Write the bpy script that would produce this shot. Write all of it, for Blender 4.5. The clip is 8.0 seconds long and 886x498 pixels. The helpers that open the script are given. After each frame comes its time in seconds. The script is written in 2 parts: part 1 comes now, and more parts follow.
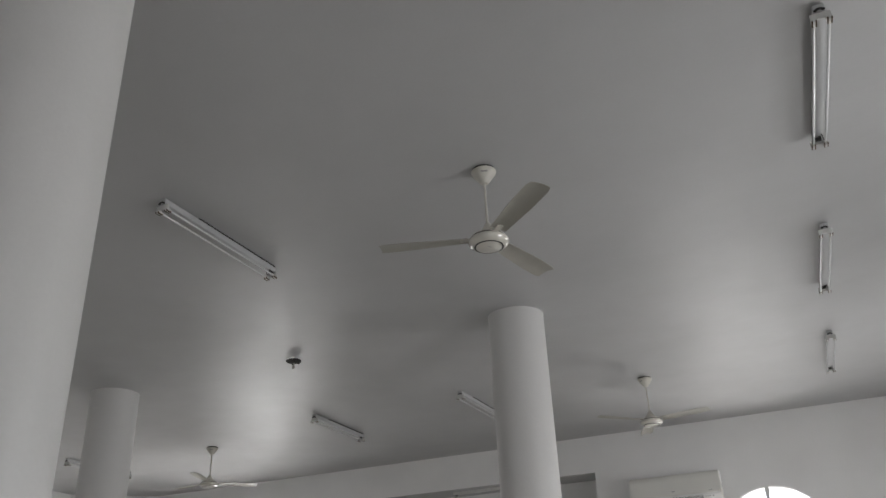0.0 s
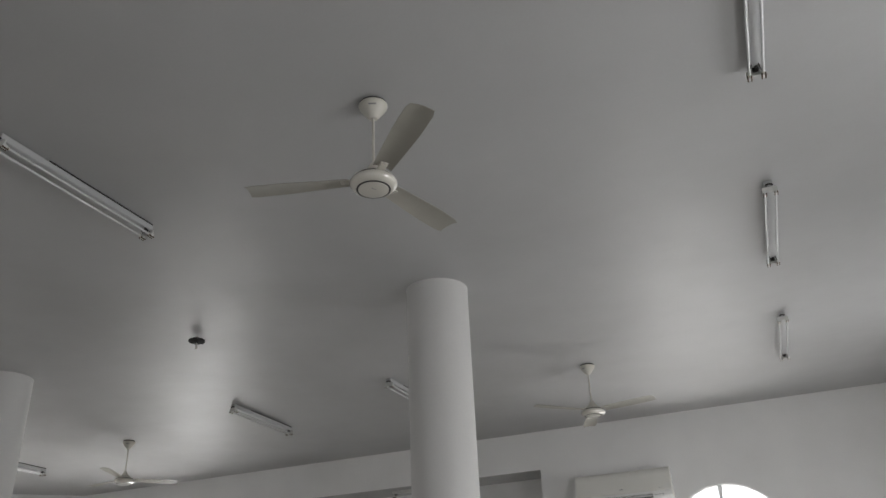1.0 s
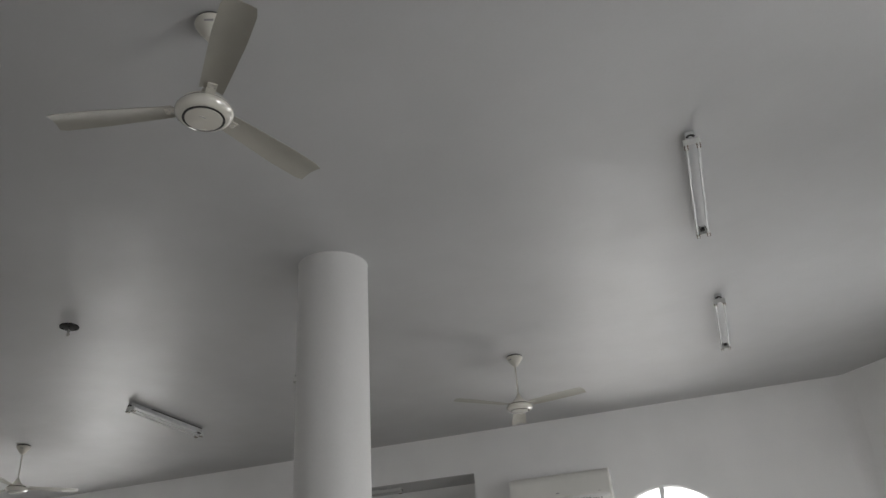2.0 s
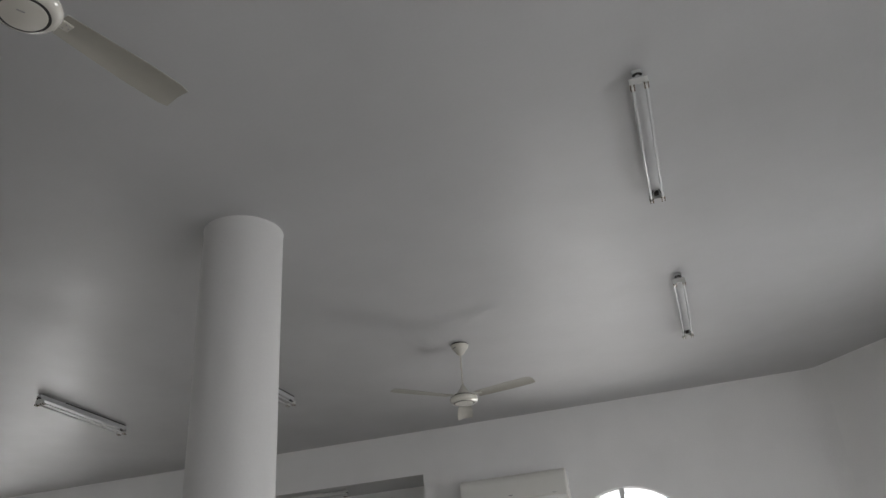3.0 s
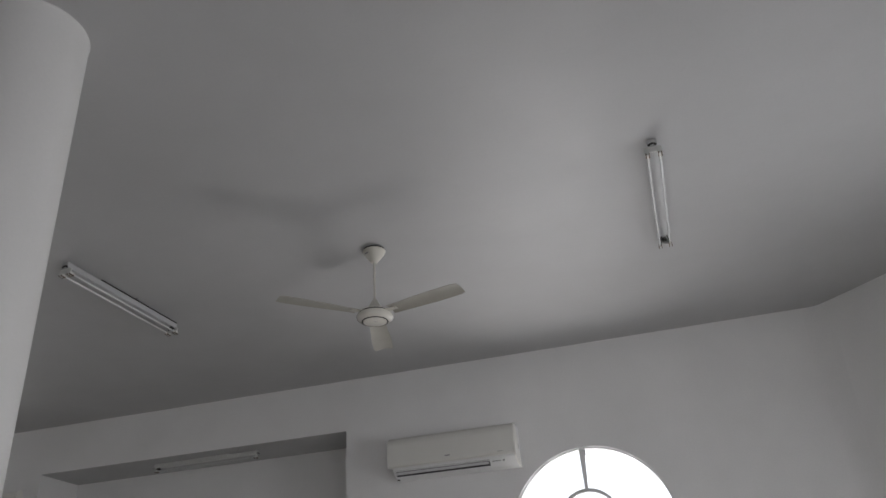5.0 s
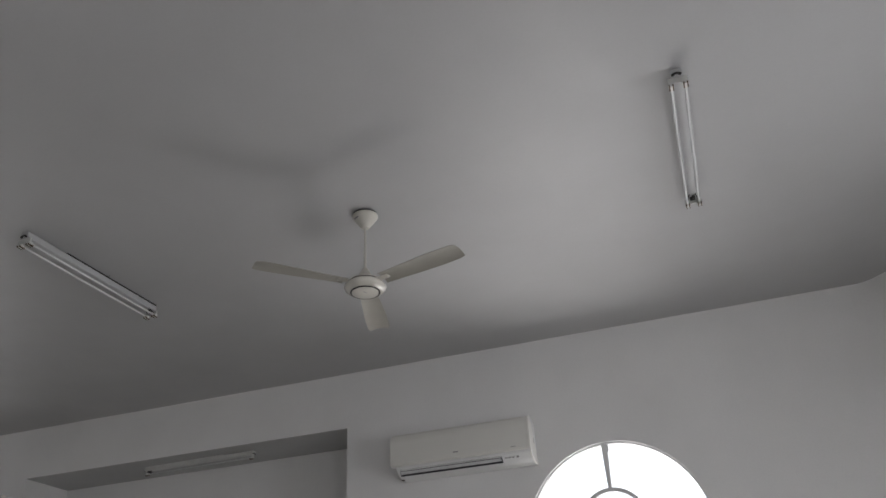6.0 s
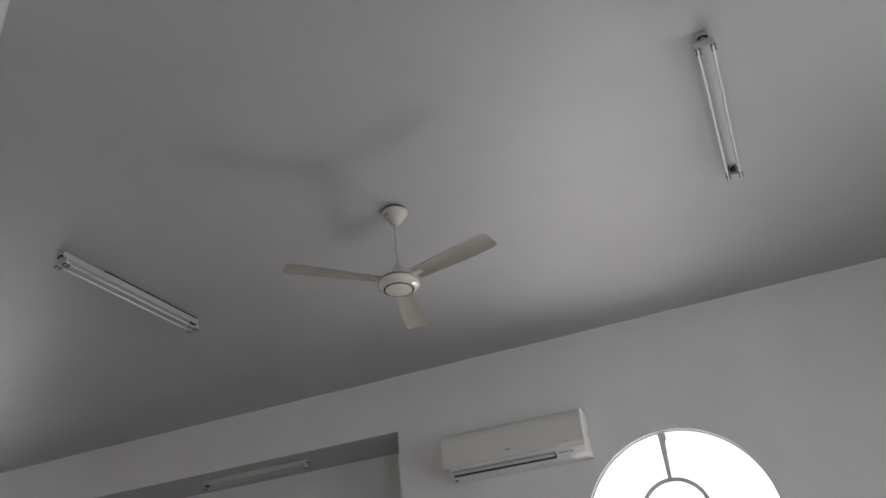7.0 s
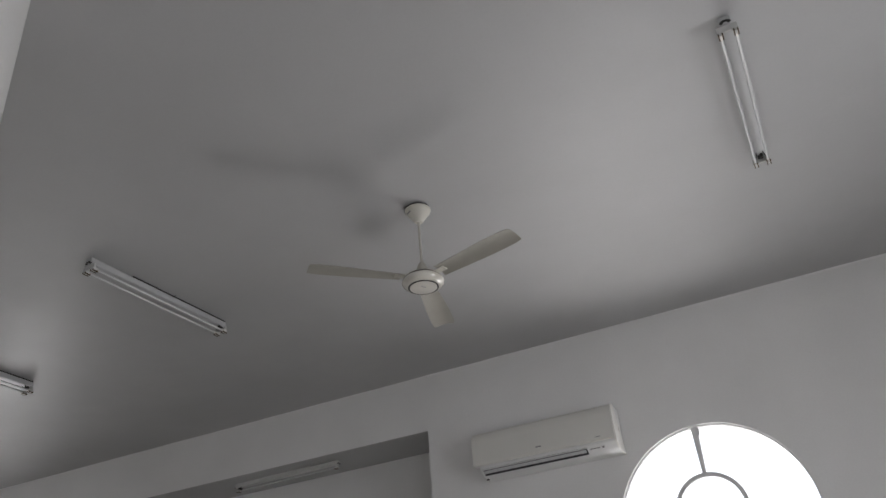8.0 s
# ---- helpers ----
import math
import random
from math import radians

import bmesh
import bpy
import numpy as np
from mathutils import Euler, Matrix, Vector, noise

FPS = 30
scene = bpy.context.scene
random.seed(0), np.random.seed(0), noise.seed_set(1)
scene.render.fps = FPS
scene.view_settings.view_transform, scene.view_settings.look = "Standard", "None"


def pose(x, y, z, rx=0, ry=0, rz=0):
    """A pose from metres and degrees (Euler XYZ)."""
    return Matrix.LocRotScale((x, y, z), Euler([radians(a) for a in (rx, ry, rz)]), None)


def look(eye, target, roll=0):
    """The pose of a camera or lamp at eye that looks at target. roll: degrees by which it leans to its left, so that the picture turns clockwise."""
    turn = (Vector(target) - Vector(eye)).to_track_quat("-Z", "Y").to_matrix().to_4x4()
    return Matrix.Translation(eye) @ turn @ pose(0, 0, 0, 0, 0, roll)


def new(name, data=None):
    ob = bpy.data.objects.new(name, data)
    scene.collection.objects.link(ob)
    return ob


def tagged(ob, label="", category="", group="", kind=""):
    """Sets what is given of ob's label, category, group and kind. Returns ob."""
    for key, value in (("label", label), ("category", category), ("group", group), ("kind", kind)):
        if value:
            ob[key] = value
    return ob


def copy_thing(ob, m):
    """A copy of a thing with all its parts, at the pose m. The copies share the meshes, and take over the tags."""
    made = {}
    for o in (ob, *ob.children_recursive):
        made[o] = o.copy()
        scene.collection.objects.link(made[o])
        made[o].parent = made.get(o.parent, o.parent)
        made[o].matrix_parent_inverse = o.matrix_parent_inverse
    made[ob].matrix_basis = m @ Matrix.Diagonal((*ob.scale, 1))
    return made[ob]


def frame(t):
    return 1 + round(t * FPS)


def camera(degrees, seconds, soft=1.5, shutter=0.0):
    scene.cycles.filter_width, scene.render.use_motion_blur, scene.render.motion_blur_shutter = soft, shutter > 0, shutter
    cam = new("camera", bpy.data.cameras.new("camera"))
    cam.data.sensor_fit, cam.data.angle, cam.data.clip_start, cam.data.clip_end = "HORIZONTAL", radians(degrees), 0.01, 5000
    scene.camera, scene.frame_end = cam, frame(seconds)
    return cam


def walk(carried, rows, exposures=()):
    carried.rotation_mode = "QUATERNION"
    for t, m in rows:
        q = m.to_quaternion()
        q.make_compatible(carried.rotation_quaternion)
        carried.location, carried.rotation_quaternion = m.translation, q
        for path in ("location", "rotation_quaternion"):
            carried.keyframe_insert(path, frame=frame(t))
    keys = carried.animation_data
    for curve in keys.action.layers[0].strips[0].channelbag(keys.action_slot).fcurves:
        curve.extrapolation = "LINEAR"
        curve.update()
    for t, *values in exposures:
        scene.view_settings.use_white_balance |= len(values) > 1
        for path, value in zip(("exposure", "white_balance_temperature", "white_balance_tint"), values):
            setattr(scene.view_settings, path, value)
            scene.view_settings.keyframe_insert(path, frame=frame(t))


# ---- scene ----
PATH = [
    (0, (0.671, -0.476, 1.498), (-0.025, 1.174, 2.39), -2.6),
    (0.5, (0.79, -0.007, 1.514), (0.1, 1.644, 2.408), -2.2),
    (1, (0.834, 0.452, 1.503), (0.192, 2.117, 2.406), -2.8),
    (1.5, (0.941, 0.883, 1.515), (0.36, 2.571, 2.417), -4.1),
    (1.7, (0.985, 1.085, 1.52), (0.407, 2.769, 2.431), -3.9),
    (3, (1.129, 2.15, 1.571), (0.615, 3.839, 2.511), -4.3),
    (3.5, (1.115, 2.592, 1.565), (0.609, 4.287, 2.497), -3.4),
    (4, (1.134, 3.075, 1.559), (0.671, 4.779, 2.498), -3.6),
    (4.5, (1.086, 3.548, 1.549), (0.62, 5.252, 2.486), -3.9),
    (5.8, (1.035, 4.666, 1.541), (0.501, 6.336, 2.504), -2.5),
    (6, (1.001, 4.764, 1.527), (0.463, 6.422, 2.508), -3.1),
    (6.5, (1.037, 4.901, 1.521), (0.443, 6.534, 2.512), -4.6),
    (7, (1.062, 4.939, 1.513), (0.407, 6.543, 2.512), -4.9),
    (7.5, (1.074, 4.959, 1.514), (0.369, 6.539, 2.517), -4.9),
    (8, (1.071, 4.986, 1.509), (0.353, 6.559, 2.514), -5.2),
]
cam = camera(57.0, 8.0, soft=1.5)
walk(cam, [(t, look(eye, target, roll)) for t, eye, target, roll in PATH],
     exposures=[(0, 0.18, 6550, 10), (1.5, 0.11, 6560, 9), (3.0, -0.06, 6510, 10), (4.5, -0.20, 6430, 12), (6.5, -0.13, 6480, 12), (8, -0.12, 6480, 12)])

# ---- plan: metres, z = 0 at the floor, +y towards the long window wall ----
CEIL = 4.25
Y_N, Y_S, X_W, X_E = 11.22, -4.0, -11.0, 3.4
CUT_X, CUT_Y = 2.32, 10.19          # where the cut-off corners begin
MID = -3.81                        # the hall is symmetric about this line
THICK = 0.3
NICHE_L, NICHE_R, NICHE_TOP, NICHE_BACK = -5.63, -2.078, 3.743, 11.80
WIN_R, WIN_SPRING, WIN_SILL = 0.705, 2.60, 0.95
N_WINDOWS = (0.175, -7.80)
SIDE_WINDOWS = (3.67, 8.0, -1.3)

# ---- light: hazy daylight through the arched windows ----
world = bpy.data.worlds.new("sky")
scene.world = world
world.use_nodes = True
wn = world.node_tree.nodes
sky = wn.new("ShaderNodeTexSky")
sky.sky_type, sky.sun_disc = "NISHITA", False
sky.sun_elevation, sky.sun_rotation = radians(65), radians(-5)
wn["Background"].inputs["Strength"].default_value = 0.10
world.node_tree.links.new(sky.outputs[0], wn["Background"].inputs["Color"])

sun = new("sun", bpy.data.lights.new("sun", "SUN"))
sun.data.energy, sun.data.angle, sun.data.color = 2.5, radians(0.5), (1.0, 0.95, 0.88)
sun.matrix_world = look((-2, 21, 45), (0, 0, 0))


def window_light(name, x, y, heading, watts, color=(1.0, 1.0, 1.0)):
    """The sky's light at a window, just outside the glass; heading turns it into the room."""
    ob = new(name, bpy.data.lights.new(name, "AREA"))
    ob.data.shape, ob.data.size, ob.data.size_y = "RECTANGLE", 1.62, 2.62
    ob.data.energy, ob.data.color = watts, color
    ob.matrix_world = pose(x, y, 2.12, 90, 0, heading)
    return ob


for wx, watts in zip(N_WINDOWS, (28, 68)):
    window_light("window_daylight", wx, Y_N + 0.10, 180, watts)
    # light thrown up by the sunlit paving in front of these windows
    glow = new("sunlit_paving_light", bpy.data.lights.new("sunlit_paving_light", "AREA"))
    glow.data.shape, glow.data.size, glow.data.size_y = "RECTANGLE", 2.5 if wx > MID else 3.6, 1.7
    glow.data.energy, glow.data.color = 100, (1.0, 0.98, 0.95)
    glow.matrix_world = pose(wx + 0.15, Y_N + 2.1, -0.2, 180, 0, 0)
# added lamps at unseen rear windows, to brighten the long wall and ceiling
for wx in N_WINDOWS:
    window_light("window_daylight", wx, Y_S - 0.10, 0, 20)
for wy, share in zip(SIDE_WINDOWS, (1.12, 1.0, 0.5)):
    window_light("window_daylight", X_E + 0.27, wy, 90, 80 * share, (0.98, 0.99, 1.0))
    window_light("window_daylight", X_W - 0.10, wy, -90, 11 * share, (1.0, 0.97, 0.92))


# ---- materials ----
def material(name, color, rough=0.5, metal=0.0, grain=0.0, grain_scale=40.0, stain=0.0, stain_scale=1.2, bump=0.0,
             bump_scale=30.0, wave=0.0, wave_scale=1.5, coat=0.0, stretch=(1, 1, 1), spec=0.5, sweep=0.0, coat_ior=1.5):
    m = bpy.data.materials.new(name)
    m.use_nodes = True
    nt = m.node_tree
    n, l = nt.nodes, nt.links
    b = n["Principled BSDF"]
    b.inputs["Roughness"].default_value = rough
    b.inputs["Metallic"].default_value = metal
    b.inputs["Coat Weight"].default_value = coat
    b.inputs["Specular IOR Level"].default_value = spec
    b.inputs["Coat IOR"].default_value = coat_ior
    tc, mp = n.new("ShaderNodeTexCoord"), n.new("ShaderNodeMapping")
    mp.inputs["Scale"].default_value = stretch
    l.new(tc.outputs["Object"], mp.inputs["Vector"])

    def tex(scale, detail):
        t = n.new("ShaderNodeTexNoise")
        t.inputs["Scale"].default_value, t.inputs["Detail"].default_value = scale, detail
        l.new(mp.outputs["Vector"], t.inputs["Vector"])
        return t

    def scaled(socket, lo, hi):
        r = n.new("ShaderNodeMapRange")
        r.inputs["From Min"].default_value, r.inputs["From Max"].default_value = 0.3, 0.7
        r.inputs["To Min"].default_value, r.inputs["To Max"].default_value = lo, hi
        l.new(socket, r.inputs["Value"])
        return r.outputs["Result"]

    value = None
    for amount, scale, detail in ((grain, grain_scale, 3), (stain, stain_scale, 5)):
        if amount:
            s = scaled(tex(scale, detail).outputs["Fac"], 1 - amount, 1 + amount * 0.5)
            if value is None:
                value = s
            else:
                mul = n.new("ShaderNodeMath")
                mul.operation = "MULTIPLY"
                l.new(value, mul.inputs[0])
                l.new(s, mul.inputs[1])
                value = mul.outputs[0]
    rgb = n.new("ShaderNodeRGB")
    rgb.outputs[0].default_value = (*color, 1)
    if value is None:
        l.new(rgb.outputs[0], b.inputs["Base Color"])
    else:
        vm = n.new("ShaderNodeVectorMath")
        vm.operation = "SCALE"
        l.new(rgb.outputs[0], vm.inputs[0])
        l.new(value, vm.inputs["Scale"])
        l.new(vm.outputs[0], b.inputs["Base Color"])
        l.new(scaled(tex(stain_scale * 2.3, 4).outputs["Fac"], max(rough - 0.05, 0.02), min(rough + 0.06, 1)), b.inputs["Roughness"])
    last = None
    for amount, scale, detail, dist in ((bump, bump_scale, 4, 0.004), (wave, wave_scale, 2, 0.05)):
        if amount:
            bn = n.new("ShaderNodeBump")
            bn.inputs["Strength"].default_value, bn.inputs["Distance"].default_value = amount, dist
            l.new(tex(scale, detail).outputs["Fac"], bn.inputs["Height"])
            if last:
                l.new(last, bn.inputs["Normal"])
            last = bn.outputs["Normal"]
    if sweep:
        # long shallow arcs left by the float
        turn, t = n.new("ShaderNodeMapping"), n.new("ShaderNodeTexNoise")
        turn.inputs["Rotation"].default_value, turn.inputs["Scale"].default_value = (0, 0, radians(28)), (1.0, 2.6, 1)
        t.inputs["Scale"].default_value, t.inputs["Detail"].default_value, t.inputs["Distortion"].default_value = 1.6, 3, 1.2
        bn = n.new("ShaderNodeBump")
        bn.inputs["Strength"].default_value, bn.inputs["Distance"].default_value = sweep, 0.02
        l.new(tc.outputs["Object"], turn.inputs["Vector"])
        l.new(turn.outputs["Vector"], t.inputs["Vector"])
        l.new(t.outputs["Fac"], bn.inputs["Height"])
        if last:
            l.new(last, bn.inputs["Normal"])
        last = bn.outputs["Normal"]
    if last:
        l.new(last, b.inputs["Normal"])
    return m


# ceiling's even grey set darker than its paint, for the weaker light up there
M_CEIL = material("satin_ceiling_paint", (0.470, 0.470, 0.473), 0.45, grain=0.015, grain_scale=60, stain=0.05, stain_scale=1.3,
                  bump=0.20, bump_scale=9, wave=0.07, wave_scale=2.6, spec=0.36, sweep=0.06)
M_WALL = material("white_wall_paint", (0.86, 0.855, 0.85), 0.5, grain=0.02, grain_scale=70, stain=0.05, stain_scale=1.3,
                  bump=0.12, bump_scale=45, wave=0.06, wave_scale=1.8)
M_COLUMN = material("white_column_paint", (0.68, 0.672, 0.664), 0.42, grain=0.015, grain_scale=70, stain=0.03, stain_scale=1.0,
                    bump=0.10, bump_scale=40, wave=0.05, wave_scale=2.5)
M_FLOOR = material("beige_floor", (0.39, 0.37, 0.342), 0.35, grain=0.08, grain_scale=25, stain=0.1, stain_scale=0.8)
M_GROUND = material("pale_paving", (0.45, 0.42, 0.37), 0.8, grain=0.12, grain_scale=8, stain=0.15, stain_scale=0.3)
M_FAN = material("cream_enamel", (0.70, 0.675, 0.61), 0.12, stain=0.04, stain_scale=6, coat=1.0, coat_ior=2.0)
M_CANOPY = material("cream_satin_enamel", (0.62, 0.60, 0.54), 0.42, stain=0.04, stain_scale=6)
# blades dimmed below the motor's cream, standing in for their spinning blur
M_BLADE = material("blur_dimmed_blade_cream", (0.34, 0.325, 0.285), 0.45, stain=0.06, stain_scale=5)
# also colours strips and rings that stand for shade in gaps
M_DARK = material("dark_rubber_and_shade", (0.03, 0.028, 0.026), 0.6, stain=0.1, stain_scale=20)
M_BLACK_METAL = material("blackened_steel", (0.018, 0.017, 0.016), 0.7, metal=0.0, stain=0.15, stain_scale=30)
M_BATTEN = material("white_batten_enamel", (0.52, 0.525, 0.53), 0.4, stain=0.05, stain_scale=5)
M_TUBE = material("unlit_tube_glass", (0.66, 0.67, 0.67), 0.06, stain=0.02, stain_scale=8, coat=1.0, coat_ior=1.9)
M_STEEL = material("tube_end_metal", (0.62, 0.60, 0.56), 0.35, metal=0.9, stain=0.1, stain_scale=30)
M_BRASS = material("tarnished_brass_pin", (0.085, 0.055, 0.025), 0.45, metal=0.5, stain=0.1, stain_scale=40)
M_HOLDER = material("white_lamp_holder", (0.66, 0.66, 0.64), 0.45, stain=0.06, stain_scale=20)
# side cover's ivory lightened for the east light it catches, panel's darkened against it
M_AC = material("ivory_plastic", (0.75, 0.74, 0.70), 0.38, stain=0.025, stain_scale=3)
M_AC_SIDE = material("lit_side_ivory_plastic", (0.88, 0.87, 0.83), 0.3, stain=0.025, stain_scale=3)
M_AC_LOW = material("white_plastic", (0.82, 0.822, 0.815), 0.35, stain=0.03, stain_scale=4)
M_LOUVRE = material("grey_plastic", (0.62, 0.62, 0.63), 0.3, stain=0.04, stain_scale=6)
M_SLOT = material("dark_outlet", (0.035, 0.035, 0.04), 0.5, stain=0.1, stain_scale=9)
M_MARK = material("grey_print", (0.30, 0.29, 0.29), 0.5, stain=0.05, stain_scale=50)
M_FRAME = material("white_window_aluminium", (0.82, 0.82, 0.82), 0.35, stain=0.03, stain_scale=6)
M_SCREW = material("screw_steel", (0.45, 0.44, 0.42), 0.4, metal=0.9)

M_GLASS = bpy.data.materials.new("clear_window_glass")
M_GLASS.use_nodes = True
_g = M_GLASS.node_tree.nodes["Principled BSDF"]
_g.inputs["Transmission Weight"].default_value, _g.inputs["Roughness"].default_value, _g.inputs["IOR"].default_value = 1.0, 0.0, 1.45


# ---- mesh tools ----
def mesh_object(name, bm, mat, smooth=False):
    bmesh.ops.recalc_face_normals(bm, faces=bm.faces)
    me = bpy.data.meshes.new(name)
    bm.to_mesh(me)
    bm.free()
    me.materials.append(mat)
    if smooth:
        for p in me.polygons:
            p.use_smooth = True
        me.set_sharp_from_angle(angle=radians(35))
    return new(name, me)


def part(name, bm, mat, parent, label="", smooth=False):
    ob = mesh_object(name, bm, mat, smooth)
    ob.parent = parent
    return tagged(ob, label)


def box(bm, x0, x1, y0, y1, z0, z1, bevel=0.0):
    made = bmesh.ops.create_cube(bm, size=1.0)
    for v in made["verts"]:
        v.co = Vector(((x0 + x1) / 2 + v.co.x * (x1 - x0), (y0 + y1) / 2 + v.co.y * (y1 - y0), (z0 + z1) / 2 + v.co.z * (z1 - z0)))
    if bevel:
        edges = list({e for v in made["verts"] for e in v.link_edges})
        bmesh.ops.bevel(bm, geom=edges, offset=bevel, segments=2, affect="EDGES")
    return bm


def boxed(*a, **k):
    return box(bmesh.new(), *a, **k)


def lathe(profile, steps=40, closed=True):
    """A turned body round z from (radius, height) pairs."""
    bm = bmesh.new()
    rings = []
    for r, z in profile:
        if r < 1e-6:
            rings.append([bm.verts.new((0, 0, z))])
        else:
            rings.append([bm.verts.new((r * math.cos(2 * math.pi * i / steps), r * math.sin(2 * math.pi * i / steps), z)) for i in range(steps)])
    for a, b in zip(rings, rings[1:]):
        for i in range(steps):
            j = (i + 1) % steps
            if len(a) == 1 and len(b) == 1:
                continue
            if len(a) == 1:
                bm.faces.new((a[0], b[i], b[j]))
            elif len(b) == 1:
                bm.faces.new((a[i], a[j], b[0]))
            else:
                bm.faces.new((a[i], a[j], b[j], b[i]))
    if closed:
        for ring in (rings[0], rings[-1]):
            if len(ring) > 1:
                bm.faces.new(ring)
    return bm


def rod(bm, a, b, r, steps=14):
    """A round bar from a to b."""
    a, b = Vector(a), Vector(b)
    m = Matrix.Translation((a + b) / 2) @ (b - a).to_track_quat("Z", "Y").to_matrix().to_4x4()
    bmesh.ops.create_cone(bm, cap_ends=True, segments=steps, radius1=r, radius2=r, depth=(b - a).length, matrix=m)
    return bm


def arch(cx, spring, r, sill, steps=40):
    """The outline of an arched opening as (u, z) pairs."""
    pts = [(cx - r, sill), (cx + r, sill)]
    return pts + [(cx + r * math.cos(math.pi * i / steps), spring + r * math.sin(math.pi * i / steps)) for i in range(steps + 1)]


def wall_sheet(outer, holes, depth):
    """A wall in the u-z plane with openings through it; its room face lies at v = 0 and it is depth thick towards +v."""
    bm = bmesh.new()
    edges = []
    for loop in (outer, *holes):
        vs = [bm.verts.new((u, 0, z)) for u, z in loop]
        edges += [bm.edges.new((vs[i], vs[(i + 1) % len(vs)])) for i in range(len(vs))]
    bmesh.ops.triangle_fill(bm, use_beauty=True, use_dissolve=False, edges=edges)
    out = bmesh.ops.extrude_face_region(bm, geom=list(bm.faces))
    bmesh.ops.translate(bm, verts=[g for g in out["geom"] if isinstance(g, bmesh.types.BMVert)], vec=(0, depth, 0))
    return bm


def placed(ob, m):
    ob.matrix_world = m
    return ob


def rect(u0, u1, z0, z1):
    return [(u0, z0), (u1, z0), (u1, z1), (u0, z1)]


# ---- setting ----
def wall(name, sheet, m, label):
    return tagged(placed(mesh_object(name, sheet, M_WALL), m), label, "wall", kind="structure")


north_holes = [arch(x, WIN_SPRING, WIN_R, WIN_SILL) for x in N_WINDOWS] + [rect(NICHE_L, NICHE_R, 0.02, NICHE_TOP)]
wall("wall_north", wall_sheet(rect(2 * MID - CUT_X, CUT_X, 0, CEIL), north_holes, THICK), pose(0, Y_N, 0),
     "white painted wall with arched windows and a recess")
cut_len = math.hypot(X_E - CUT_X, Y_N - CUT_Y)
cut_deg = math.degrees(math.atan2(Y_N - CUT_Y, X_E - CUT_X))
wall("wall_north_east", wall_sheet(rect(0, cut_len + 0.1, 0, CEIL), [], THICK), pose(CUT_X, Y_N, 0, 0, 0, -cut_deg),
     "plain white painted wall across the hall's corner")
wall("wall_north_west", wall_sheet(rect(-cut_len - 0.1, 0, 0, CEIL), [], THICK), pose(2 * MID - CUT_X, Y_N, 0, 0, 0, cut_deg),
     "plain white painted wall across the far corner")
east_holes = [arch(-y, WIN_SPRING, WIN_R, WIN_SILL) for y in SIDE_WINDOWS]
wall("wall_east", wall_sheet(rect(-CUT_Y, -Y_S, 0, CEIL), east_holes, THICK), pose(X_E, 0, 0, 0, 0, -90),
     "white painted side wall with arched windows")
west_holes = [arch(y, WIN_SPRING, WIN_R, WIN_SILL) for y in SIDE_WINDOWS]
wall("wall_west", wall_sheet(rect(Y_S, CUT_Y, 0, CEIL), west_holes, THICK), pose(X_W, 0, 0, 0, 0, 90),
     "white painted side wall with arched windows")
wall("wall_south", wall_sheet(rect(-X_E - 0.3, -X_W + 0.3, 0, CEIL), [arch(-x, WIN_SPRING, WIN_R, WIN_SILL) for x in N_WINDOWS], THICK), pose(0, Y_S, 0, 0, 0, 180),
     "unseen white painted rear wall with arched windows added for light")

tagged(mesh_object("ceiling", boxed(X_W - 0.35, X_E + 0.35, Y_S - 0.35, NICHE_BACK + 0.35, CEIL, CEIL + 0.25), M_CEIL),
       "satin painted plaster ceiling, its grey deepened for weaker light", "ceiling", kind="structure")
# thin panel in the ceiling's grey makes the soffit darker than the recess walls
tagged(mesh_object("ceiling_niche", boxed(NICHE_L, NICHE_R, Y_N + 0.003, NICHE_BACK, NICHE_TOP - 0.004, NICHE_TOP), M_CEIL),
       "thin panel under the soffit of the wall recess, darker than the walls", "ceiling", kind="structure")
tagged(mesh_object("floor", boxed(X_W - 0.3, X_E + 0.3, Y_S - 0.3, NICHE_BACK + 0.3, -0.2, 0), M_FLOOR),
       "plain pale beige hall floor", "floor", kind="structure")
tagged(mesh_object("ground", boxed(-400, 400, -400, 400, -0.7, -0.25), M_GROUND), "pale sunlit paving outside the hall", "ground", kind="structure")

# the recess behind the long wall
Y0 = Y_N + THICK + 0.003
bm = bmesh.new()
box(bm, NICHE_L - 0.15, NICHE_R + 0.15, NICHE_BACK, NICHE_BACK + 0.2, 0, NICHE_TOP + 0.2)
box(bm, NICHE_L - 0.15, NICHE_L, Y0, NICHE_BACK, 0, NICHE_TOP + 0.2)
box(bm, NICHE_R, NICHE_R + 0.15, Y0, NICHE_BACK, 0, NICHE_TOP + 0.2)
box(bm, NICHE_L, NICHE_R, Y0, NICHE_BACK, NICHE_TOP, NICHE_TOP + 0.2)
tagged(mesh_object("wall_recess", bm, M_WALL), "white painted recess behind the long wall", "recess", kind="structure")



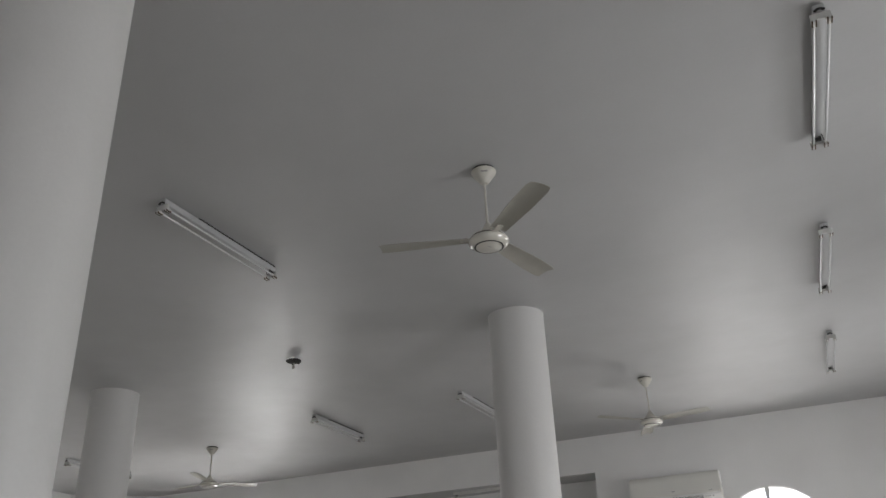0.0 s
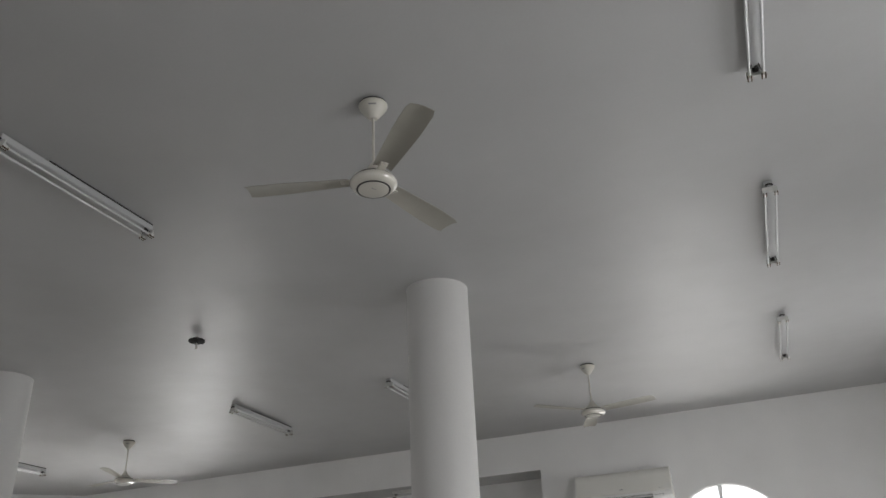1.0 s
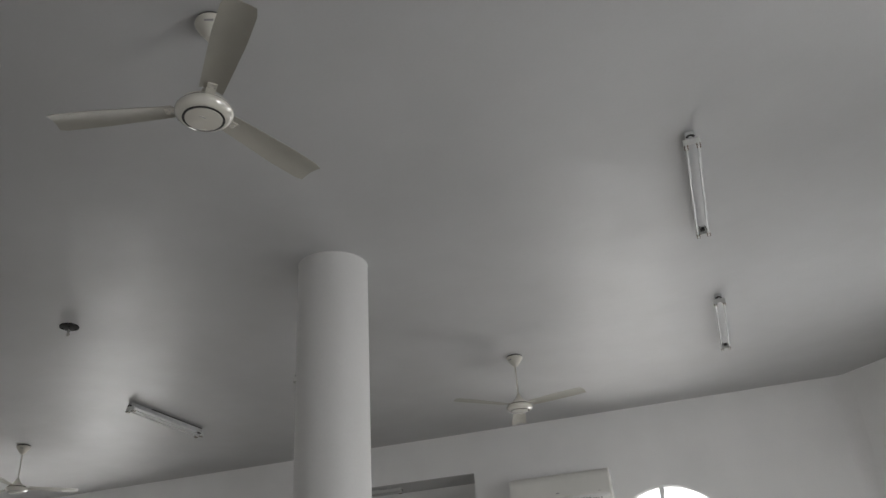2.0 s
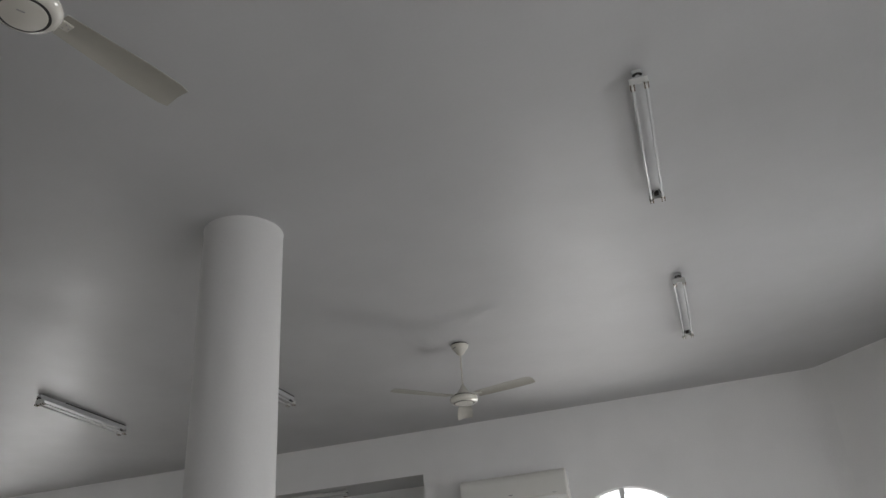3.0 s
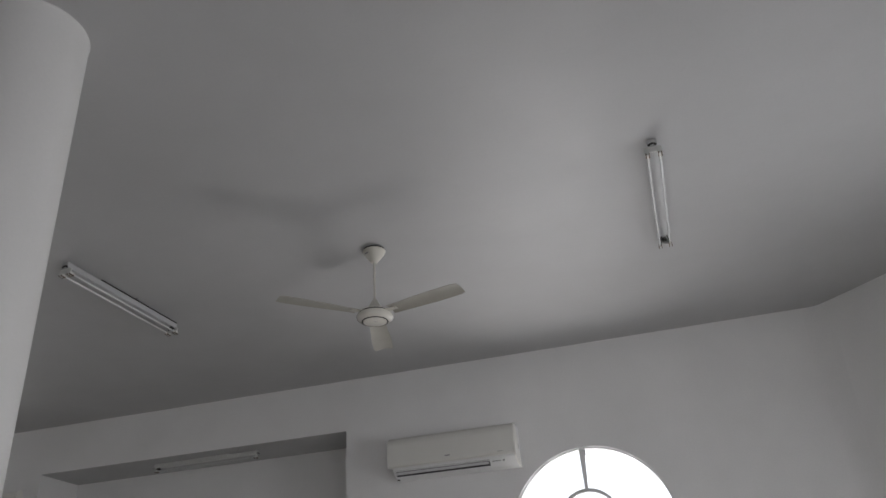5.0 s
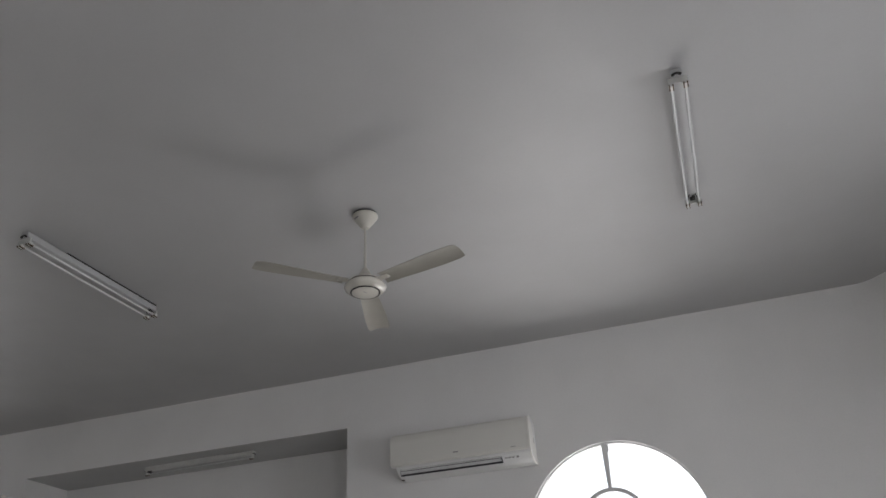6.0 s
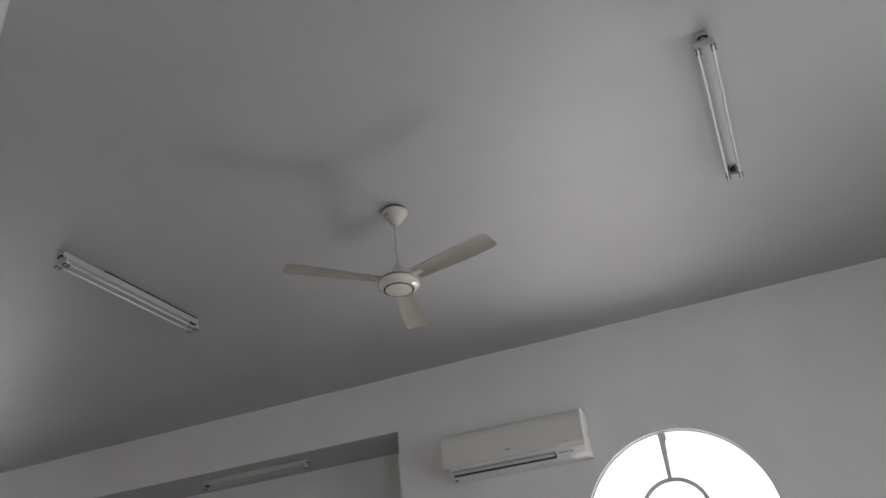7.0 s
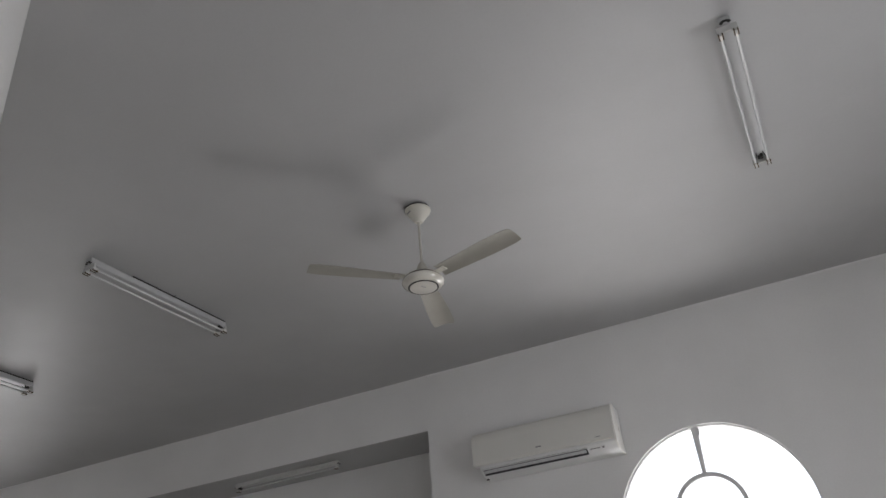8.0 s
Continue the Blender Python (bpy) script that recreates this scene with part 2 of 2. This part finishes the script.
def plaster_fillet(name, a, b, size=0.010):
    """The uneven run of plaster where a wall meets the ceiling, from a to b in plan, on the room's side (to the right of the way)."""
    a, b = Vector((*a, 0)), Vector((*b, 0))
    way = (b - a).normalized()
    side = Vector((way.y, -way.x, 0))
    n = max(8, int((b - a).length / 0.06))
    bm = bmesh.new()
    rows = []
    for i in range(n + 1):
        p = a + (b - a) * (i / n)
        d = size * (0.35 + 1.1 * max(0.0, noise.noise(p * 1.7) + 0.35) + 0.35 * noise.noise(p * 9.0))
        e = size * (0.5 + 0.9 * max(0.0, noise.noise(p * 2.3 + Vector((5, 3, 1))) + 0.3))
        rows.append([bm.verts.new(q) for q in (p - side * 0.01 + Vector((0, 0, CEIL + 0.01)), p - side * 0.01 + Vector((0, 0, CEIL - max(d, 0.001))),
                                               p + side * 0.0015 + Vector((0, 0, CEIL - max(d, 0.001))), p + side * max(e, 0.002) + Vector((0, 0, CEIL - 0.001)), p + side * max(e, 0.002) + Vector((0, 0, CEIL + 0.01)))])
    for u, v in zip(rows, rows[1:]):
        for i in range(5):
            j = (i + 1) % 5
            bm.faces.new((u[i], u[j], v[j], v[i]))
    bm.faces.new(rows[0])
    bm.faces.new(rows[-1][::-1])
    return tagged(mesh_object(name, bm, M_WALL, True), "uneven plaster line between wall and ceiling", "trim", kind="structure")


plaster_fillet("trim_north", (2 * MID - CUT_X, Y_N), (CUT_X, Y_N))
plaster_fillet("trim_north_east", (CUT_X, Y_N), (X_E, CUT_Y))


def corner_round(name, x, y, away, along, reach=0.12):
    """The rounded inner corner between two walls: from the first wall, past (x, y), to the second. away and along point along the walls."""
    p0, p1, p2 = Vector((x, y, 0)) + Vector((*away, 0)) * reach, Vector((x, y, 0)), Vector((x, y, 0)) + Vector((*along, 0)) * reach
    bm = bmesh.new()
    line = []
    for i in range(13):
        f = i / 12
        line.append(p0 * (1 - f) ** 2 + p1 * 2 * f * (1 - f) + p2 * f * f)
    line += [p1 + Vector((0.0, 0.02, 0))]
    low = [bm.verts.new(p + Vector((0, 0, 0.001))) for p in line]
    top = [bm.verts.new(p + Vector((0, 0, CEIL - 0.001))) for p in line]
    for i in range(len(line)):
        j = (i + 1) % len(line)
        bm.faces.new((low[i], low[j], top[j], top[i]))
    return tagged(mesh_object(name, bm, M_WALL, True), "softly rounded plaster corner between two walls", "trim", kind="structure")


corner_round("trim_corner", CUT_X, Y_N - 0.002, (-1, 0), ((X_E - CUT_X) / cut_len, (CUT_Y - Y_N) / cut_len))

# ---- columns ----
def column(x, y, r=0.252):
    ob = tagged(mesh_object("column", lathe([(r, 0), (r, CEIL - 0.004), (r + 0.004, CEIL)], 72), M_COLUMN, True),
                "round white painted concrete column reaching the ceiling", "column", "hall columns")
    ob.location = (x, y, 0)
    return ob


column(-1.456, 6.202)
column(-6.165, 6.17)
column(-1.492, 1.091)


# ---- arched windows ----
def ring(bm, cx, cz, r0, r1, y0, y1, steps=40, a0=0.0, a1=math.pi):
    """A curved bar between two radii in the x-z plane."""
    loops = []
    for i in range(steps + 1):
        a = a0 + (a1 - a0) * i / steps
        c, s = math.cos(a), math.sin(a)
        loops.append([bm.verts.new((cx + r * c, y, cz + r * s)) for r, y in ((r0, y0), (r1, y0), (r1, y1), (r0, y1))])
    for a, b in zip(loops, loops[1:]):
        for i in range(4):
            j = (i + 1) % 4
            bm.faces.new((a[i], a[j], b[j], b[i]))
    bm.faces.new(loops[0])
    bm.faces.new(loops[-1][::-1])
    return bm


def window(name, m, glazed=True):
    """An arched window: a fanlight with an inner arch and a rib, over two casements. Its inner wall face lies at y = 0."""
    w = tagged(new(name), "arched white window with a fanlight, " + ("bright daylight behind" if glazed else "open to the daylight"), "window", "arched windows", "structure")
    r, s = WIN_R, WIN_SPRING
    y0, y1 = 0.03, 0.09
    bm = ring(bmesh.new(), 0, s, r - 0.011, r - 0.001, y0, y1)
    part("outer_arch", bm, M_FRAME, w)
    off = -0.030                       # the rib and the inner arch stand a little aside of the middle
    bm = ring(bmesh.new(), off, s + 0.095, 0.232, 0.262, y0 + 0.008, y1 - 0.008)
    for x0, x1 in ((off - 0.262, off - 0.232), (off + 0.232, off + 0.262)):
        box(bm, x0, x1, y0 + 0.008, y1 - 0.008, s + 0.031, s + 0.094)
    part("inner_arch", bm, M_FRAME, w)
    base, tip = s + 0.345, s + r - 0.012
    corners = [(off - 0.013, base), (off + 0.013, base), (off + 0.024, tip), (off - 0.024, tip)]
    bm = bmesh.new()
    vs = [[bm.verts.new((x, y, z)) for x, z in corners] for y in (y0 + 0.006, y1 - 0.006)]
    bm.faces.new(vs[0])
    bm.faces.new(vs[1])
    for i in range(4):
        j = (i + 1) % 4
        bm.faces.new((vs[0][i], vs[0][j], vs[1][j], vs[1][i]))
    rib = part("rib", bm, M_FRAME, w)
    part("catch", boxed(off + 0.020, off + 0.036, y0 - 0.004, y0 + 0.012, s + r - 0.075, s + r - 0.020, bevel=0.003), M_FRAME, rib)
    part("transom", boxed(-r + 0.001, r - 0.001, y0, y1, s - 0.018, s + 0.030, bevel=0.004), M_FRAME, w)
    for x0, x1 in ((-r + 0.001, -r + 0.03), (-0.02, 0.02), (r - 0.03, r - 0.001)):
        part("stile", boxed(x0, x1, y0, y1, WIN_SILL + 0.05, s - 0.020, bevel=0.004), M_FRAME, w)
    part("sill", boxed(-r + 0.001, r - 0.001, -0.02, 0.2, WIN_SILL + 0.001, WIN_SILL + 0.048, bevel=0.005), M_FRAME, w)
    if not glazed:
        w.matrix_world = m
        return w
    for x0, x1 in ((-r + 0.03, -0.02), (0.02, r - 0.03)):
        pane = part("pane", boxed(x0, x1, 0.058, 0.062, WIN_SILL + 0.05, s - 0.020), M_GLASS, w)
        pane.visible_shadow = False
    bm = wall_sheet([(-(r - 0.010), s + 0.032), (r - 0.010, s + 0.032)] +
                    [((r - 0.010) * math.cos(math.pi * i / 36), s + (r - 0.010) * math.sin(math.pi * i / 36)) for i in range(2, 35)], [], 0.004)
    bmesh.ops.translate(bm, verts=bm.verts, vec=(0, 0.058, 0))
    pane = part("pane", bm, M_GLASS, w, "clear half-round fanlight pane")
    pane.visible_shadow = False
    w.matrix_world = m
    return w


first = window("window_1", pose(N_WINDOWS[0], Y_N, 0))
copy_thing(first, pose(N_WINDOWS[1], Y_N, 0)).name = "window_2"
# the rear pair is out of view, added only to let in light
for i, wx in enumerate(N_WINDOWS):
    copy_thing(first, pose(wx, Y_S, 0, 0, 0, 180)).name = f"window_{9 + i}"
for i, wy in enumerate(SIDE_WINDOWS):
    window(f"window_{3 + 2 * i}", pose(X_E, wy, 0, 0, 0, -90), glazed=False)
    copy_thing(first, pose(X_W, wy, 0, 0, 0, 90)).name = f"window_{4 + 2 * i}"


# ---- tube lights ----
def tube_light(x, y, z=CEIL, turn=0, rows=(-0.035, 0.035), label="white twin fluorescent batten with two unlit tubes", gap=True, body=M_BATTEN):
    """A batten: spine with its hollow ends painted on as dark arcs, two end brackets and unlit tubes at the given
    offsets; the origin is at the middle of its top.
    """
    t = tagged(new("tube_light"), label, "ceiling light", "tube lights")
    wide = max(rows) + 0.013
    # with gap, a dark strip stands for the shade between spine and ceiling
    part("spacer", boxed(-0.0255, 0.0255, -0.280, 0.608, -0.010, 0), M_DARK if gap else body, t, "dark strip painted as the shade in the ceiling gap" if gap else "white backing strip")
    spine = part("spine", boxed(-0.027, 0.027, -0.615, 0.615, -0.052, -0.010, bevel=0.004), body, t)
    for s in (-1, 1):
        a, b = sorted((s * 0.611, s * 0.6185))
        # dark arc on the solid end, for the shade of the hollow
        part("open_end_shade", ring(bmesh.new(), 0, -0.068, 0.022, 0.034, a, b, 12, radians(38), radians(142)), M_DARK, spine, "dark arc painted as the shade inside the spine's end")
        a, b = sorted((s * 0.592, s * 0.604))
        bracket = part("bracket", boxed(-wide, wide, a, b, -0.088, -0.0525, bevel=0.003), M_HOLDER, t)
        for sx in rows:
            a, b = sorted((s * 0.574, s * 0.610))
            part("lamp_holder", boxed(sx - 0.014, sx + 0.014, a, b, -0.106, -0.080, bevel=0.005), M_HOLDER, bracket)
            for dx in (-0.0090, 0.0090):
                a, b = sorted((s * 0.570, s * 0.612))
                part("contact", boxed(sx + dx - 0.0030, sx + dx + 0.0030, a, b, -0.1085, -0.097, bevel=0.001), M_BRASS, bracket, "tarnished brass contact")
    starter = rod(bmesh.new(), (0.006, 0.565, -0.050), (0.006, 0.565, -0.074), 0.010)
    box(starter, -0.015, 0.015, 0.572, 0.588, -0.072, -0.050, bevel=0.002)
    rod(starter, (-0.016, 0.540, -0.050), (-0.028, 0.585, -0.070), 0.003, 8)
    rod(starter, (0.018, 0.540, -0.050), (0.030, 0.585, -0.070), 0.003, 8)
    part("starter", starter, M_DARK, t, "dark starter with its wires")
    for sx in rows:
        tube = part("tube", rod(bmesh.new(), (sx, -0.560, -0.092), (sx, 0.560, -0.092), 0.0080, 18), M_TUBE, t, "unlit pale glass tube", True)
        for s in (-1, 1):
            part("tube_cap", rod(bmesh.new(), (sx, s * 0.560, -0.092), (sx, s * 0.580, -0.092), 0.0096, 16), M_STEEL, tube, "", True)
    t.matrix_world = pose(x, y, z, 0, 0, turn)
    return t


batten = tube_light(1.185, 3.66, turn=1.8)
for x, y, turn in ((1.163, 6.17, 1.4), (1.168, 8.72, 0.8), (-2.775, 3.655, -0.6), (-2.781, 8.68, -1.9),
                   (-4.81, 3.63, 0), (-4.753, 8.64, 0.2), (-8.93, 8.75, -1)):
    made = copy_thing(batten, pose(x, y, CEIL, 0, 0, turn))
    if (x, y) == (-2.781, 8.68):
        part("wire_end", rod(bmesh.new(), (0.026, 0.09, -0.012), (0.046, 0.084, -0.003), 0.003, 8), M_DARK, made, "stub of dark wire")
tube_light(-3.75, 11.43, NICHE_TOP - 0.004, 88.5, (0.0,), "slim white fluorescent batten with one unlit tube", gap=False, body=M_HOLDER).scale.z = 0.78


# ---- ceiling fans ----
def blade_mesh():
    """A cambered paddle along +x, slightly wider to the tip, with rounded tip corners."""
    bm = bmesh.new()
    n, across = 14, 6
    grid = []
    for i in range(n + 1):
        f = i / n
        x = 0.128 + f * 0.542
        half = 0.050 + 0.020 * min(1, f * 1.6)
        if f > 0.93:
            half *= 0.97 - 1.6 * (f - 0.93)
        row = []
        for j in range(across + 1):
            g = j / across * 2 - 1
            row.append((x, g * half, -0.010 * g * g - 0.18 * g * half * (1 - 0.4 * f)))
        grid.append(row)
    top = [[bm.verts.new(p) for p in row] for row in grid]
    low = [[bm.verts.new((p[0], p[1], p[2] - 0.003)) for p in row] for row in grid]
    for i in range(n):
        for j in range(across):
            bm.faces.new((top[i][j], top[i + 1][j], top[i + 1][j + 1], top[i][j + 1]))
            bm.faces.new((low[i][j], low[i][j + 1], low[i + 1][j + 1], low[i + 1][j]))
    rim = [(i, 0) for i in range(n)] + [(n, j) for j in range(across)] + [(i, across) for i in range(n, 0, -1)] + [(0, j) for j in range(across, 0, -1)]
    for (a, b), (c, d) in zip(rim, rim[1:] + rim[:1]):
        bm.faces.new((top[a][b], top[c][d], low[c][d], low[a][b]))
    return bm


def ceiling_fan(x, y, angle, plate, label):
    """Canopy, down-rod, motor and three blades; the origin is on the ceiling. plate: the way that its nameplate faces."""
    f = tagged(new("ceiling_fan"), label, "ceiling fan", "ceiling fans")
    # dark ring fills the canopy's gap to the ceiling, as its shade
    part("canopy_gap_shade", lathe([(0.066, 0), (0.074, -0.003), (0.074, -0.012), (0.066, -0.014)], 40), M_DARK, f, "dark ring painted as the shade between canopy and ceiling", True)
    canopy = part("canopy", lathe([(0.070, -0.012), (0.0785, -0.014), (0.0795, -0.020), (0.075, -0.032), (0.051, -0.066), (0.031, -0.092), (0.024, -0.102), (0.014, -0.105)], 48), M_CANOPY, f, "", True)
    mark = part("nameplate", boxed(-0.021, 0.021, -0.0015, 0.0015, -0.0045, 0.0045, bevel=0.0005), M_MARK, canopy, "small dark nameplate")
    mark.matrix_basis = pose(0, 0, 0, 0, 0, plate + 90) @ pose(0, -0.0655, -0.046, 35, 0, 0)
    part("down_rod", rod(bmesh.new(), (0, 0, -0.100), (0, 0, -0.395), 0.0080, 16), M_CANOPY, f, "", True)
    part("rod_cover", lathe([(0.0125, -0.3850), (0.018, -0.3900), (0.025, -0.4060), (0.036, -0.4280), (0.054, -0.4500), (0.076, -0.4640), (0.094, -0.4740), (0.108, -0.4815), (0.100, -0.4840)], 48), M_CANOPY, f, "", True)
    # another dark ring for the shade in the slot over the motor
    part("motor_gap_shade", lathe([(0.092, -0.4800), (0.103, -0.4830), (0.103, -0.4910), (0.090, -0.4940)], 40), M_DARK, f, "dark ring painted as the shade in the gap above the motor", True)
    motor = part("motor_housing", lathe([(0.085, -0.4870), (0.105, -0.4890), (0.118, -0.4970), (0.1245, -0.5090), (0.125, -0.5180), (0.120, -0.5300), (0.106, -0.5400), (0.094, -0.5455), (0.086, -0.5460)], 56), M_FAN, f, "", True)
    part("dark_ring", lathe([(0.089, -0.5430), (0.090, -0.5485), (0.081, -0.5495), (0.078, -0.5460)], 48), M_DARK, motor, "thin dark ring", True)
    part("bottom_cap", lathe([(0.0805, -0.5460), (0.079, -0.5510), (0.050, -0.5560), (0.0, -0.5580)], 48), M_FAN, motor, "", True)
    mark = part("badge", boxed(-0.014, 0.014, -0.0025, 0.0025, -0.001, 0.001), M_MARK, motor, "small dark badge")
    mark.matrix_basis = pose(0.012, -0.022, -0.5575, 0, 0, 60)
    for i in range(3):
        arm = part("blade_arm", boxed(0.085, 0.175, -0.022, 0.022, -0.006, 0.000, bevel=0.002), M_FAN, f)
        arm.matrix_basis = pose(0, 0, -0.4840, 0, 0, angle + 120 * i)
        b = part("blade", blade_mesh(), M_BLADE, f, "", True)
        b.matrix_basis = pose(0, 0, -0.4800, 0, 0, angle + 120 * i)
        for sx, sy in ((0.150, -0.012), (0.150, 0.012), (0.166, 0.0)):
            part("screw", lathe([(0.004, -0.0060), (0.004, -0.008), (0.0, -0.009)], 8), M_SCREW, arm).location = (sx, sy, 0)
    f.location = (x, y, CEIL)
    return f


FAN = "cream enamelled three-blade ceiling fan on a short rod"
ceiling_fan(-0.792, 3.712, 76, -68, FAN)
ceiling_fan(-0.792, 8.748, 106, -122, FAN)
ceiling_fan(-6.872, 8.755, 52, -60, FAN + ", blades catching daylight")

# ---- bare fan hook ----
hook = tagged(new("fan_hook_plate"), "black metal hook plate with no fan on it", "ceiling hook")
part("stem", rod(bmesh.new(), (0, 0, 0), (0, 0, -0.100), 0.007), M_STEEL, hook)
plate = part("plate", lathe([(0.0, -0.030), (0.050, -0.031), (0.072, -0.037), (0.076, -0.044), (0.074, -0.052), (0.050, -0.062), (0.018, -0.066), (0.0, -0.067)], 36), M_BLACK_METAL, hook, "", True)
for i in range(4):
    a = radians(45 + 90 * i)
    part("bolt", lathe([(0.009, -0.054), (0.009, -0.068), (0.006, -0.071), (0.0, -0.071)], 10), M_BLACK_METAL, plate).location = (0.050 * math.cos(a), 0.050 * math.sin(a), 0)
part("eye", ring(bmesh.new(), 0, -0.112, 0.007, 0.0145, -0.004, 0.004, 20, 0, 1.98 * math.pi), M_STEEL, hook, "small steel eye")
hook.location = (-3.79, 6.115, CEIL)


# ---- air conditioner ----
def profile_body(pts, x0, x1, bevel=0.0):
    """A body with the (y, z) outline pts drawn out from x0 to x1."""
    bm = bmesh.new()
    a = [bm.verts.new((x0, y, z)) for y, z in pts]
    b = [bm.verts.new((x1, y, z)) for y, z in pts]
    bm.faces.new(a)
    bm.faces.new(b[::-1])
    for i in range(len(pts)):
        j = (i + 1) % len(pts)
        bm.faces.new((a[i], a[j], b[j], b[i]))
    if bevel:
        bmesh.ops.bevel(bm, geom=list(bm.edges), offset=bevel, segments=2, affect="EDGES", clamp_overlap=True)
    return bm


def air_conditioner(x, z):
    """A split unit on the long wall; x is its middle, z its underside."""
    ac = tagged(new("air_conditioner"), "ivory wall-mounted split air conditioner, louvre ajar", "air conditioner", "air conditioners")
    w = 0.585
    shell = [(0, 0.362), (-0.160, 0.362), (-0.203, 0.346), (-0.218, 0.318), (-0.214, 0.085), (-0.212, 0.070), (-0.175, 0.036), (-0.135, 0.010), (-0.085, 0), (0, 0)]
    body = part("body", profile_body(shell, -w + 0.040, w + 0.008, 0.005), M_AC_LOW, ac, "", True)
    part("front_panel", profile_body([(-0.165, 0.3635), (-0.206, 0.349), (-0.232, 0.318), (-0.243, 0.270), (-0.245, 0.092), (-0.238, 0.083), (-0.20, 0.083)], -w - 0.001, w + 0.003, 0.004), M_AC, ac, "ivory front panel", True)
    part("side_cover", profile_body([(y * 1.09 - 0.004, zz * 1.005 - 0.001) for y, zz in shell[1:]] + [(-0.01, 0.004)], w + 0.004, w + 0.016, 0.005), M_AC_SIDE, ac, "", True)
    # the outlet and its louvre lie along the sloping lower front
    tilt = pose(0, -0.1765, 0.0385, 52, 0, 0)
    out = part("outlet", boxed(-0.520, 0.350, -0.010, 0.006, -0.028, 0.031), M_SLOT, body, "dark air outlet")
    out.matrix_basis = tilt
    louvre = part("louvre", boxed(-0.515, 0.345, -0.0175, -0.0105, -0.004, 0.024, bevel=0.002), M_LOUVRE, body, "grey louvre blade")
    louvre.matrix_basis = tilt
    part("lip", boxed(-0.525, 0.355, -0.0150, -0.0035, 0.0300, 0.035, bevel=0.002), M_AC_LOW, body).matrix_basis = tilt
    part("display", boxed(0.470, 0.486, -0.008, 0.004, 0.004, 0.016), M_MARK, body, "small dark display window").matrix_basis = tilt
    for k in range(3):
        part("print", boxed(0.375 + 0.028 * k, 0.395 + 0.028 * k, -0.0062, 0.004, 0.008, 0.012), M_MARK, body).matrix_basis = tilt
    part("badge", boxed(-0.040, 0.005, -0.2466, -0.242, 0.128, 0.137), M_MARK, ac, "small grey badge")
    part("print", boxed(0.44, 0.485, -0.2462, -0.242, 0.108, 0.112), M_MARK, ac)
    part("clip", boxed(-w + 0.044, -w + 0.066, -0.105, -0.090, -0.006, 0.004, bevel=0.002), M_DARK, ac, "small dark clip under the end")
    ac.location = (x, Y_N - 0.001, z)
    return ac


air_conditioner(-0.985, 3.19)
air_conditioner(-6.27, 3.19)
